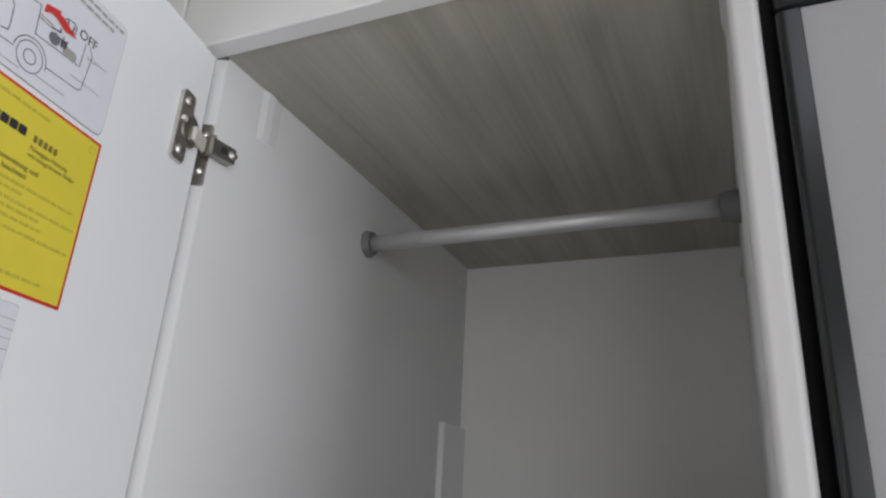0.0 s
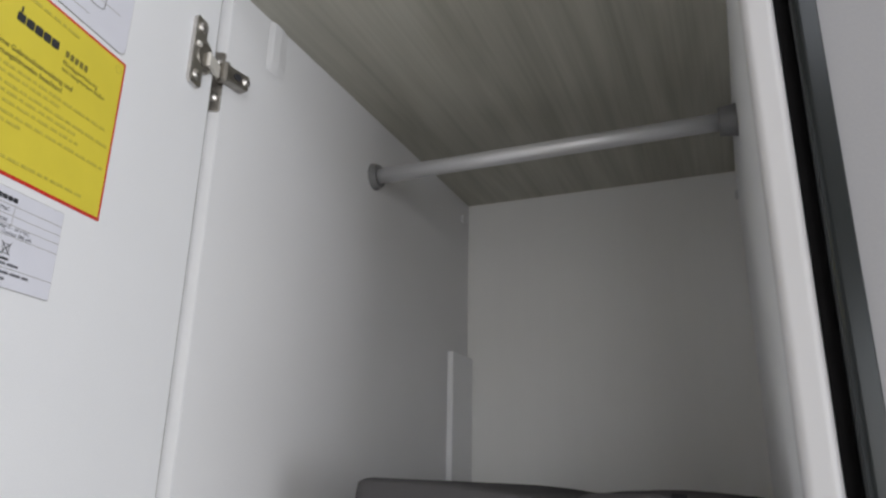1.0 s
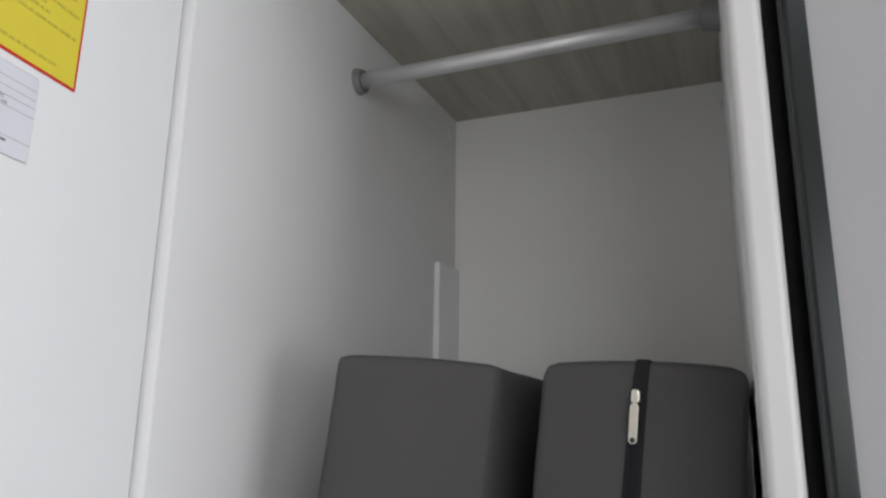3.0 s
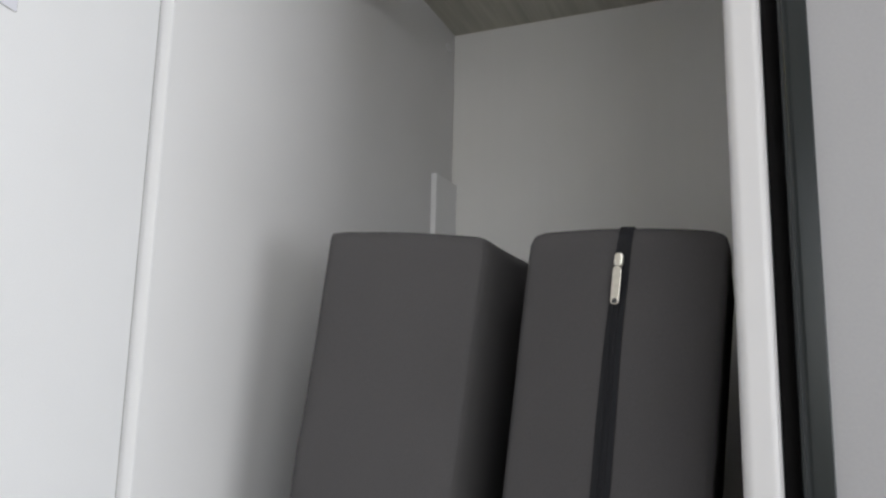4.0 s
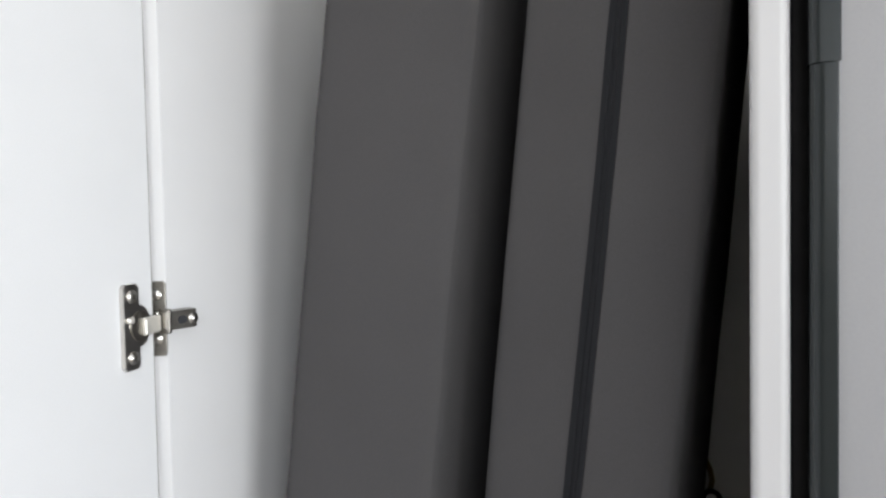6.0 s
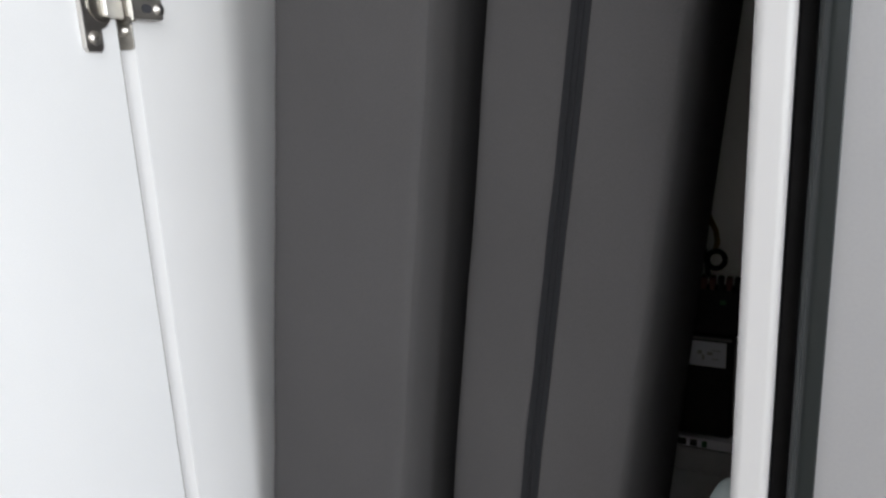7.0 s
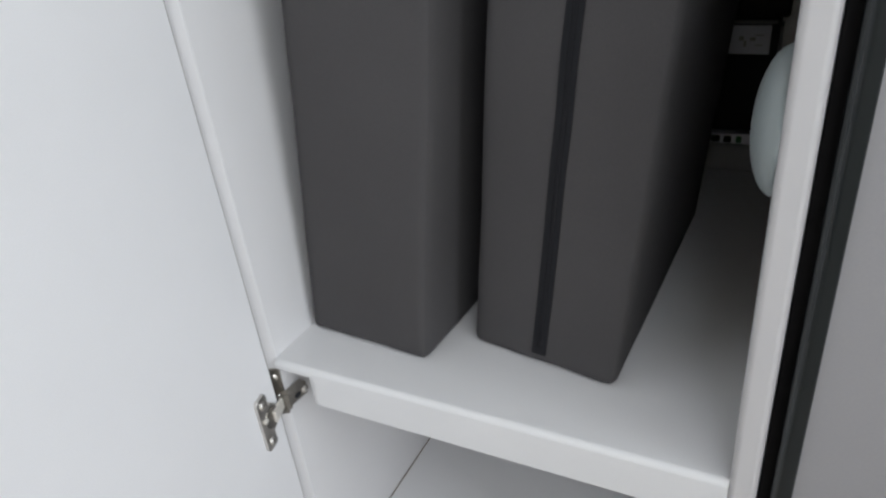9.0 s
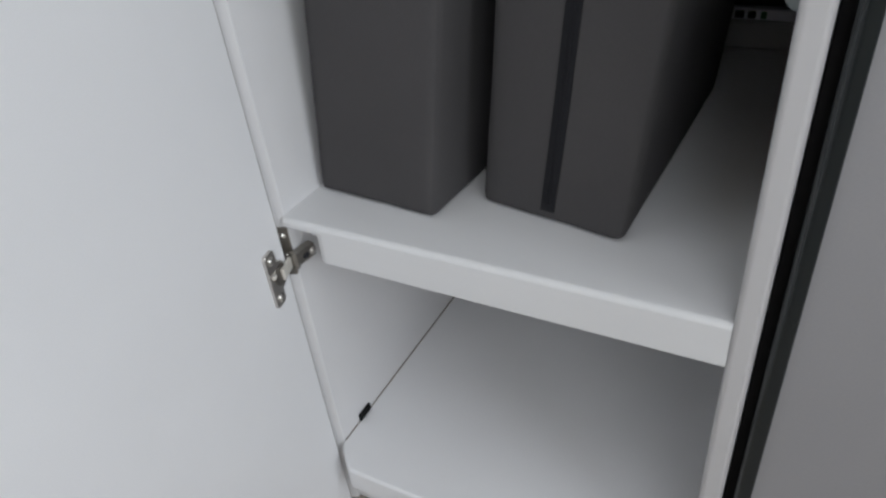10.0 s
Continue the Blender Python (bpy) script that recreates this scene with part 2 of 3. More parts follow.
panel("right_side", W, W + T_POST, 0.012, D, FLOOR_Z, ROOF_Z - 0.01, WHITE, 0.001)
panel("front_post", W - 0.0005, W + T_POST, -0.004, 0.0118, FLOOR_Z, 1.4402, POST, 0.0055, "white post with rounded edges, greyed for weaker light", seg=10)
panel("back_board", 0.0, W, D, D + 0.012, FLOOR_Z, H, BACK, 0.0005, "plain grey back board")
panel("top_board", 0.0002, W - 0.0002, -0.002, D - 0.0002, H, H + 0.016, WOOD, 0.0005, "grey oak decor top board")


def prism(outline, z0, z1):
    bm = bmesh.new()
    lo, hi = ([bm.verts.new((x, y, z)) for x, y in outline] for z in (z0, z1))
    for k in range(len(outline)):
        bm.faces.new((lo[k], lo[(k + 1) % len(outline)], hi[(k + 1) % len(outline)], hi[k]))
    bm.faces.new(lo[::-1])
    bm.faces.new(hi)
    bmesh.ops.recalc_face_normals(bm, faces=bm.faces)
    return bm


# the shelf: a lip all along, and below it a recess that clears the hinge
SHELF_Y, LIP = -0.0035, -0.0095
lip = box(0.0003, W - 0.0003, SHELF_Y, D - 0.001, LIP, 0.0)
front = [e for e in lip.edges if all(v.co.y < 0 and v.co.z > -0.001 for v in e.verts)]
bmesh.ops.bevel(lip, geom=front, offset=0.0060, segments=8, profile=0.5, affect="EDGES")
recess = [(0.0003, 0.034), (0.014, 0.034)]
recess += [(0.014 + 0.020 * math.sin(k / 8 * math.pi / 2), 0.034 - 0.020 * (1 - math.cos(k / 8 * math.pi / 2))) for k in range(1, 9)]
recess += [(0.034 + 0.016 * (1 - math.cos(k / 8 * math.pi / 2)), 0.014 - (0.014 - SHELF_Y) * math.sin(k / 8 * math.pi / 2)) for k in range(1, 9)]
core = prism(recess + [(W - 0.0003, SHELF_Y), (W - 0.0003, D - 0.001), (0.0003, D - 0.001)], -0.0455, LIP)
front = [e for e in core.edges if all(v.co.z < -0.04 and v.co.y < 0 for v in e.verts) and e.calc_length() > 0.2]
bmesh.ops.bevel(core, geom=front, offset=0.0025, segments=3, profile=0.5, affect="EDGES")
part("shelf", joined(lip, core), BOARD, wardrobe, "thick white shelf with rounded front edge and hinge recess")
panel("upper_front", -0.0405, W + T_POST, -0.0235, -0.0025, 1.4405, ROOF_Z - 0.012, EDGE, 0.002, "white front panel above the opening", seg=3)
panel("side_front", -0.0720, -0.0440, -0.0225, -0.0025, 1.432, ROOF_Z - 0.012, EDGE, 0.002)
panel("batten", 0.0002, 0.0095, 0.5494, D - 0.0005, 0.0004, 1.1722, WHITE, 0.0008, "flat white corner batten")
LOW = -0.3576
bm = prism([(0.0022, D - 0.001), (0.0022, -0.0065), (0.0075, -0.0125), (0.0275, -0.0315), (0.0330, -0.0340), (W - 0.001, -0.0340), (W - 0.001, D - 0.001)], LOW - 0.036, LOW)
front = [e for e in bm.edges if all(v.co.y < 0 and v.co.z > LOW - 0.01 for v in e.verts)]
bmesh.ops.bevel(bm, geom=front, offset=0.0045, segments=5, profile=0.5, affect="EDGES")
part("lower_board", bm, WHITE, wardrobe, "white board with a rounded front in the lower compartment")
panel("lower_front", 0.0006, W - 0.002, 0.004, 0.020, FLOOR_Z + 0.002, LOW - 0.0365, WHITE, 0.001)
panel("joint_filler", 0.0002, 0.0021, 0.0045, D - 0.002, LOW - 0.012, LOW - 0.0002, SEAM, 0.0)
part("stop_pad", box(0.0006, 0.0038, 0.039, 0.064, LOW + 0.0004, LOW + 0.0120, 0.0008), BLACK, wardrobe, "small black stop pad")

# fittings near the top, one on each side board
for cx, flip, tall in ((0.0002, 1, 0.056), (W - 0.0002, -1, 0.030)):
    bm = bmesh.new()
    profile = ((0.0570, 0.0), (0.0640, 0.0026), (0.074, 0.0028), (0.089, 0.0))
    rows = []
    for z, k in ((H - tall - 0.002, 0.05), (H - tall + 0.002, 0.55), (H - tall + 0.010, 1.0), (H - 0.0005, 1.0)):
        rows.append([bm.verts.new((cx + flip * (0.0001 + h * k), y, z)) for y, h in profile])
    for lo, hi in zip(rows, rows[1:]):
        for k in range(3):
            bm.faces.new((lo[k], lo[k + 1], hi[k + 1], hi[k]))
    bmesh.ops.recalc_face_normals(bm, faces=bm.faces)
    part("corner_fitting", bm, SIDE, wardrobe, "white plastic corner fitting")

for px, py, pz, turn_z in ((0.0002, D - 0.030, H - 0.035, 90), (W - 0.0002, D - 0.030, H - 0.050, -90)):
    cap = slab(rounded(0.012, 0.014, 0.005), 0.004, 0.0012)
    part("screw_cap", cap, SIDE, wardrobe, matrix=Matrix.Translation((px, py, pz)) @ Matrix.Rotation(radians(turn_z), 4, "Z"))

# the door, open at about a right angle
PHI, DX, DY = 0.1888, -0.0009, -0.0117
DOOR_M = Matrix.Translation((DX, DY, 0)) @ Matrix.Rotation(PHI - math.pi / 2, 4, "Z")
# door coordinates: x runs from the hinge edge to the free edge, +y out of the inner face, z up
door = part("door", box(0.0, 0.455, -0.019, 0.0, -0.474, 1.4335, 0.0005), WHITE, wardrobe, "white laminate door", matrix=DOOR_M)


def on_door(bm):
    """Door coordinates to the place."""
    bmesh.ops.transform(bm, matrix=DOOR_M, verts=bm.verts)
    return bm


def flat_on_door(bm, lift):
    """Plates are made with y = 0 at the back and depth to -y; turn them to stand out of the door."""
    bmesh.ops.transform(bm, matrix=DOOR_M @ Matrix.Translation((0, lift, 0)) @ Matrix.Diagonal((1, -1, 1, 1)), verts=bm.verts)
    return bm


# narrow grey strip along the hinge edge of the door
part("door_edge_line", flat_on_door(slab([(0.0002, -0.472), (0.0009, -0.472), (0.0009, 1.432), (0.0002, 1.432)], 0.0002), 0.0001), EDGELINE, door, "thin dark line along the door's hinge edge", matrix=DOOR_M.inverted())


def hinge(z, shift):
    root = new("hinge")
    root.empty_display_size = 0.02
    root.parent = wardrobe
    root["label"] = "nickel-plated concealed hinge, opened"
    # plate screwed to the board's edge
    seat = Matrix.Translation((-0.0064, -0.0020, z + shift)) @ Matrix.Rotation(math.atan2(0.0066, 0.0125), 4, "Z")
    part("mounting_plate", slab(rounded(0.0152, 0.0615, 0.003), 0.0020, 0.0006), SHADEDSTEEL, root, matrix=seat)
    for dz in (0.0195, -0.0165):
        bm = tube((0, -0.0018, dz), (0, -0.0036, dz), 0.0048, 18, 0.0040)
        bmesh.ops.bevel(bm, geom=[e for e in bm.edges if e.verts[0].co.y < -0.0034 and e.verts[1].co.y < -0.0034], offset=0.0007, segments=2, affect="EDGES")
        part("screw", bm, CHROME, root, smooth=True, matrix=seat)
    # plate with its cup on the door
    outline = [(0.0385, z + 0.030), (0.0385, z - 0.030), (0.0360, z - 0.033), (0.0235, z - 0.033), (0.0205, z - 0.030), (0.0205, z - 0.0165)]
    outline += [(0.0205 - 0.0125 * math.sin(math.pi * k / 12), z - 0.0165 * math.cos(math.pi * k / 12)) for k in range(1, 12)]
    outline += [(0.0205, z + 0.0165), (0.0205, z + 0.030), (0.0235, z + 0.033), (0.0360, z + 0.033)]
    part("cup_plate", flat_on_door(slab(outline, 0.0036, 0.0008), 0.0003), CHROME, root)
    bm = tube((0.0200, 0, z), (0.0200, 0.0050, z), 0.0130, 28, 0.0118)
    part("cup", on_door(bm), SHADEDSTEEL, root, smooth=False)
    for dz in (0.0235, -0.0235):
        bm = tube((0.0295, 0.0030, z + dz), (0.0295, 0.0058, z + dz), 0.0056, 18, 0.0046)
        part("screw", on_door(bm), CHROME, root, smooth=True)
        for turn in (25, 115):
            sl = box(-0.0026, 0.0026, 0.0, 0.0004, -0.0005, 0.0005)
            bmesh.ops.transform(sl, matrix=Matrix.Translation((0.0295, 0.0056, z + dz)) @ Matrix.Rotation(radians(turn), 4, "Y"), verts=sl.verts)
            part("screw_slot", on_door(sl), SHADEDSTEEL, root)
    # link from cup to arm, and the arm inside the board
    a = DOOR_M @ Vector((0.0195, 0.0065, z))
    b = Vector((0.0012, -0.0075, z))
    for name, p, q, w, h, mat in (("link", a - Vector((0, 0, 0.0016)), b - Vector((0, 0, 0.0004)), 0.0140, 0.0042, BRIGHT), ("arm", Vector((0.0040, -0.0070, z + 0.0002)), Vector((0.0080, 0.0225, z + 0.0002)), 0.0156, 0.0104, SHADEDSTEEL)):
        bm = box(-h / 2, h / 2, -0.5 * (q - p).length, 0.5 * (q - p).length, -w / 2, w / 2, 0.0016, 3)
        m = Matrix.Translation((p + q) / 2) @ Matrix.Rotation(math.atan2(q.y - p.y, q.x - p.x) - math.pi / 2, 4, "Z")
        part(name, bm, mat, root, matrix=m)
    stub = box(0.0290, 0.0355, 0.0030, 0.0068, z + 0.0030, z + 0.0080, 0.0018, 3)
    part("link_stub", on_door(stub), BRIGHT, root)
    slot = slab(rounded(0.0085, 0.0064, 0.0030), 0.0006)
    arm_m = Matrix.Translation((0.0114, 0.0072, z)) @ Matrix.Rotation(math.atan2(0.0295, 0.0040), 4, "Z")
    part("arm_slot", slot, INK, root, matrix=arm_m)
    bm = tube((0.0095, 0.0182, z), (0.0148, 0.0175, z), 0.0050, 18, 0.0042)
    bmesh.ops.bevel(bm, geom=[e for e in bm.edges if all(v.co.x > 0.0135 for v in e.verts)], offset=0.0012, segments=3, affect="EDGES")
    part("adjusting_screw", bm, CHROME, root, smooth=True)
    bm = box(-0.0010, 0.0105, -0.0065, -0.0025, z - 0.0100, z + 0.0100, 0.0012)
    part("arm_head", bm, SHADEDSTEEL, root)
    for dz in (0.0062, -0.0062):
        part("rivet", tube((-0.0020, -0.0040, z + dz), (-0.0020, -0.0078, z + dz), 0.0016, 12), CHROME, root, smooth=True)
    return root


for hz in (1.3436, 0.6389, -0.0510):
    hinge(hz, -0.0060 if hz > 0.9 else 0.0012 if hz > 0.3 else 0.0075)

# clothes rail
rail = thing("clothes_rail", "silver aluminium clothes rail with grey end flanges", "clothes rail")
PY, PZ = 0.2922, 1.3609
part("tube", tube((0.0065, PY, PZ), (W - 0.0150, PY, PZ), 0.0098, 28), ALU, rail, smooth=True)
for x0, x1 in ((0.0003, 0.0085), (W - 0.0003, W - 0.0185)):
    bm = tube((x0, PY, PZ), (x1, PY, PZ), 0.0178, 28, 0.0150)
    part("flange", bm, GREYPLAST, rail, "grey plastic end flange")

# oval dome on the right side board
dome = bmesh.new()
bmesh.ops.create_uvsphere(dome, u_segments=32, v_segments=18, radius=1)
bmesh.ops.bisect_plane(dome, geom=dome.verts[:] + dome.edges[:] + dome.faces[:], plane_co=(0, 0, 0), plane_no=(1, 0, 0), clear_outer=True)
bmesh.ops.scale(dome, vec=(0.0178, 0.030, 0.047), verts=dome.verts)
bmesh.ops.translate(dome, vec=(W - 0.0004, 0.030, 0.2725), verts=dome.verts)
tagged(part("wall_lamp_cover", dome, CAP, smooth=True), "pale oval plastic cover on the side board", "lamp cover")


# ---- cushions ----
def soft_block(corners, size, r, n=(12, 12, 40), bulge=0.0, seed=0.0, crown=0.0):
    """A rounded upholstered block. corners: function (u, v, w) in 0..1 to a place. Returns a bmesh and the surface warp."""
    sx, sy, sz = size

    def warp(p):
        x, y, z = p
        u, v, w = x / sx, y / sy, z / sz
        q = corners(u, v, w)
        b = 16 * bulge
        swell = b * u * (1 - u) * w * (1 - w)
        q = q + Vector((0, -swell if v < 0.5 else swell, 4 * crown * u * (1 - u) * max(0.0, w * 6 - 5)))
        wob = 0.0022 * noise.noise(Vector((x * 7 + seed, y * 7, z * 5))) + 0.0008 * noise.noise(Vector((x * 25 + seed, y * 25, z * 18)))
        return q + Vector((0.6 * wob, wob, 0.5 * wob))

    bm = bmesh.new()
    bmesh.ops.create_cube(bm, size=2)
    for axis in range(3):
        for k in range(1, n[axis]):
            c = [0.0, 0.0, 0.0]
            c[axis] = -1 + 2 * k / n[axis]
            no = [0.0, 0.0, 0.0]
            no[axis] = 1
            bmesh.ops.bisect_plane(bm, geom=bm.verts[:] + bm.edges[:] + bm.faces[:], plane_co=c, plane_no=no)
    half = Vector(size) / 2
    for v in bm.verts:
        p = Vector((v.co.x, v.co.y, v.co.z))
        # denser rows near the edges
        p = Vector([math.copysign(1 - (1 - abs(c)) ** 1.7, c) for c in p])
        p = Vector((p.x * half.x, p.y * half.y, p.z * half.z))
        inner = Vector([max(-half[i] + r, min(half[i] - r, p[i])) for i in range(3)])
        d = p - inner
        if d.length > 1e-9:
            p = inner + d.normalized() * r
        v.co = warp(p + half)
    return bm, warp


def hexa(bottom, top, z_top):
    """bottom, top: (front-left, front-right, back-left, back-right) as (x, y)."""
    def f(u, v, w):
        a = [Vector((*p, 0.0005)) for p in bottom]
        b = [Vector((*p, z)) for p, z in zip(top, z_top)]
        c = [p.lerp(q, w) for p, q in zip(a, b)]
        return (c[0].lerp(c[1], u)).lerp(c[2].lerp(c[3], u), v)
    return f


plain = thing("seat_cushion", "plain charcoal fabric cushion standing upright on the shelf", "cushion", "cushions in the wardrobe")
f1 = hexa(((0.006, 0.0580), (0.1525, 0.0465), (0.040, 0.54), (0.186, 0.53)), ((0.1120, 0.088), (0.2540, 0.100), (0.122, 0.57), (0.264, 0.56)), (0.993, 0.983, 0.980, 0.964))
bm, warp1 = soft_block(f1, (0.146, 0.48, 1.0), 0.0080, bulge=0.002, crown=0.002)
part("cover", bm, FABRIC, plain, smooth=True)
for u0 in (0.0, 1.0):
    pts = [warp1(Vector((u0 * 0.146 + (0.003 if u0 == 0 else -0.003), 0.003, 0.012 + 0.976 * k / 50))) for k in range(51)]
    part("seam", rope(pts, 0.0011, 6), FABRIC, plain, smooth=True)

zipped = thing("seat_cushion", "charcoal fabric cushion with a zip, leaning against the side board", "cushion", "cushions in the wardrobe")
f2 = hexa(((0.182, 0.0935), (0.333, 0.0675), (0.196, 0.43), (0.3464, 0.42)), ((0.2890, 0.103), (0.4365, 0.103), (0.290, 0.53), (0.4365, 0.52)), (0.985, 0.979, 0.978, 0.972))
SX, SY, SZ = 0.155, 0.47, 1.0
bm, warp2 = soft_block(f2, (SX, SY, SZ), 0.011, bulge=0.003, seed=9.0, crown=0.0035)
part("cover", bm, FABRIC, zipped, smooth=True)


def front2(x, z, lift):
    return warp2(Vector((x + 0.016 * z / SZ * (1 - z / SZ), 0.0, z))) + Vector((0, -lift, 0))


ZX = 0.0755


def narrowed(x, z):
    """The tape pulls together and to one side near the top."""
    k = max(0.0, (z / SZ - 0.86) / 0.14)
    return ZX + (x - ZX) * (1 - 0.26 * k) + 0.0035 * k * k


def ribbon(x0, x1, z0, z1, lift, rows=60, over=0.0):
    """A raised band on the zipped cushion's front; over: how far it runs back over the top."""
    bm = bmesh.new()
    rings = []
    for k in range(rows + 1):
        z = z0 + (z1 - z0) * k / rows
        rings.append([bm.verts.new(front2(narrowed(x, z), z, h)) for x, h in ((x0, -0.002), (x0 + 0.0006, lift), ((x0 + x1) / 2, lift), (x1 - 0.0006, lift), (x1, -0.002))])
    if over:
        for k in range(1, 7):
            a = k / 6 * math.pi / 2
            rr = 0.011
            rings.append([bm.verts.new(warp2(Vector((narrowed(x, SZ), rr - rr * math.cos(a), SZ - rr + rr * math.sin(a)))) + Vector((0, -h * math.cos(a), h * math.sin(a))))
                          for x, h in ((x0, -0.001), (x0 + 0.0006, lift), ((x0 + x1) / 2, lift), (x1 - 0.0006, lift), (x1, -0.001))])
    for a, b in zip(rings, rings[1:]):
        for i in range(4):
            bm.faces.new((a[i], a[i + 1], b[i + 1], b[i]))
    return bm


zip_tape = part("zip", ribbon(ZX - 0.0078, ZX + 0.0078, 0.013, SZ - 0.013, 0.0012, over=0.02), ZIPTAPE, zipped, "black zip along the cushion")
for dx in (-0.0021, 0.0021):
    pts = [front2(ZX + dx, 0.022 + 0.95 * k / 60, 0.0014) for k in range(61)]
    part("coil", rope(pts, 0.0011, 6), ZIPTAPE, zip_tape, smooth=True)

pull = new("zip_pull")
pull.parent = zipped
pull["label"] = "nickel zip pull hanging down"
top = front2(ZX, 0.975, 0.003)
low = front2(ZX, 0.939, 0.004)
axis = (top - low).normalized()
turn = Matrix.Rotation(math.atan2(axis.x, axis.z), 4, "Y")
outline = [p for p in rounded(0.0061, 0.0285, 0.0029, cx=0, cz=-0.0025)]
part("tab", slab(outline, 0.0016, 0.0005), ZIPMETAL, pull, matrix=Matrix.Translation((top + low) / 2 + Vector((0, -0.0022, 0))) @ turn)
part("slider", slab(rounded(0.0062, 0.0105, 0.0026), 0.0046, 0.0014), ZIPMETAL, pull, matrix=Matrix.Translation(top + Vector((0, 0.0004, -0.0016))) @ turn)
part("eye", tube((0, 0.0004, -0.0140), (0, -0.0019, -0.0140), 0.0019, 14), INK, pull, matrix=Matrix.Translation((top + low) / 2 + Vector((0, -0.0022, 0))) @ turn)

# ---- refrigerator beside the wardrobe ----
fridge = thing("refrigerator", "light grey refrigerator door in a dark grey profile frame", "refrigerator")
X0 = W + T_POST
part("body", box(X0 + 0.0006, 1.10, 0.012, 0.60, FLOOR_Z + 0.002, 1.438, 0.002), BLACK, fridge)


def long_profile(x0, x1, y0, y1, z0, z1, bevel, seg):
    bm = box(x0, x1, y0, y1, z0, z1)
    long = [e for e in bm.edges if abs(e.verts[0].co.z - e.verts[1].co.z) > 0.1]
    bmesh.ops.bevel(bm, geom=long, offset=bevel, segments=seg, profile=0.5, affect="EDGES")
    return bm


part("seal", long_profile(X0 + 0.0006, X0 + 0.0140, 0.0070, 0.0118, FLOOR_Z + 0.01, 1.41, 0.0015, 3), BLACK, fridge, "black rubber seal")


def rounded_profile(x0, x1, y0, y1, z0, z1, r):
    """An upright strip whose free edge is well rounded and whose other edge meets the panel."""
    arc = [(x0 + r - r * math.sin(k / 10 * math.pi / 2), y0 + r - r * math.cos(k / 10 * math.pi / 2)) for k in range(11)]
    return prism([(x1, y1), (x1, y0 + 0.0008), (x1 - 0.0008, y0)] + arc + [(x0, y1)], z0, z1)


part("profile", rounded_profile(X0 + 0.0084, X0 + 0.0232, -0.0085, 0.0115, 0.7925, 1.362, 0.0052), FRAME, fridge, "dark grey rounded profile")
part("profile", rounded_profile(X0 + 0.0088, X0 + 0.0222, -0.0090, 0.0112, FLOOR_Z + 0.01, 0.7920, 0.0070), FRAME, fridge, "dark grey rounded profile")
part("top_profile", box(X0 + 0.0086, 1.09, -0.0095, 0.0115, 1.3650, 1.392, 0.005, 4), FRAME, fridge)
part("door_panel", box(X0 + 0.0200, 1.085, -0.0060, 0.0110, FLOOR_Z + 0.012, 1.3645, 0.002), FRIDGE, fridge, "light grey door panel")

# ---- device on the shelf at the back ----
unit = thing("power_unit", "black electrical unit with a white label, against the back board", "electrical unit")
part("base", box(0.322, W - 0.006, 0.585, D - 0.002, 0.0005, 0.0385, 0.003), LEDGE, unit, "grey ledge under the unit")
part("terminal_rail", box(0.330, W - 0.009, 0.588, D - 0.004, 0.0390, 0.0540, 0.0015), PAPER, unit, "pale terminal rail")
for x, w, mat in ((0.345, 0.012, DEVICE), (0.361, 0.010, DEVICE), (0.376, 0.007, GREENPLUG), (0.337, 0.005, ALU)):
    part("terminal", box(x - w / 2, x + w / 2, 0.5855, 0.5878, 0.0415, 0.0515, 0.0008), mat, unit)
part("housing", box(0.325, 0.4095, 0.598, D - 0.002, 0.0545, 0.2095, 0.004), DEVICE, unit)
part("bezel", box(0.331, 0.4065, 0.5955, 0.5978, 0.2040, 0.2085, 0.001), GREYPLAST, unit)
part("cooling_rib", box(0.4098, 0.4130, 0.600, 0.630, 0.060, 0.200, 0.001), GREYPLAST, unit)
part("label_plate", slab(rounded(0.050, 0.0375, 0.001, cx=0.3745, cz=0.1828), 0.0008), PAPER, unit, "white label", matrix=Matrix.Translation((0, 0.5978, 0)))
for cx, cz, w, h in ((0.364, 0.185, 0.006, 0.006), (0.369, 0.178, 0.003, 0.008), (0.378, 0.184, 0.007, 0.0045), (0.386, 0.189, 0.012, 0.0012), (0.386, 0.176, 0.010, 0.0012)):
    part("print", slab(rounded(w, h, 0.0004, cx=cx, cz=cz), 0.0003), FAINT, unit, matrix=Matrix.Translation((0, 0.5968, 0)))
part("fuse_block", box(0.338, 0.4190, 0.604, D - 0.002, 0.2100, 0.2780, 0.003), DEVICE, unit, "black fuse block above the housing")
for k in range(5):
    part("fuse", box(0.362 + 0.011 * k, 0.370 + 0.011 * k, 0.596, 0.6155, 0.2785, 0.2960, 0.002), (REDPLUG, REDPLUG, DEVICE, REDPLUG, DEVICE)[k], unit)
part("indicator", box(0.388, 0.396, 0.6015, 0.6045, 0.2560, 0.2630, 0.001), GREENPLUG, unit)
ring = [(0.381 + 0.0115 * math.cos(a / 20 * math.tau), 0.597 + 0.003 * math.sin(a / 20 * math.tau), 0.3225 + 0.0115 * math.sin(a / 20 * math.tau)) for a in range(21)]
part("cable_loop", rope(ring, 0.0036), DEVICE, unit, smooth=True)
part("lead", rope([(0.371, 0.603, 0.296), (0.370, 0.600, 0.310), (0.366, 0.602, 0.330), (0.358, 0.610, 0.352), (0.350, 0.620, 0.380)], 0.0034), DEVICE, unit, smooth=True)
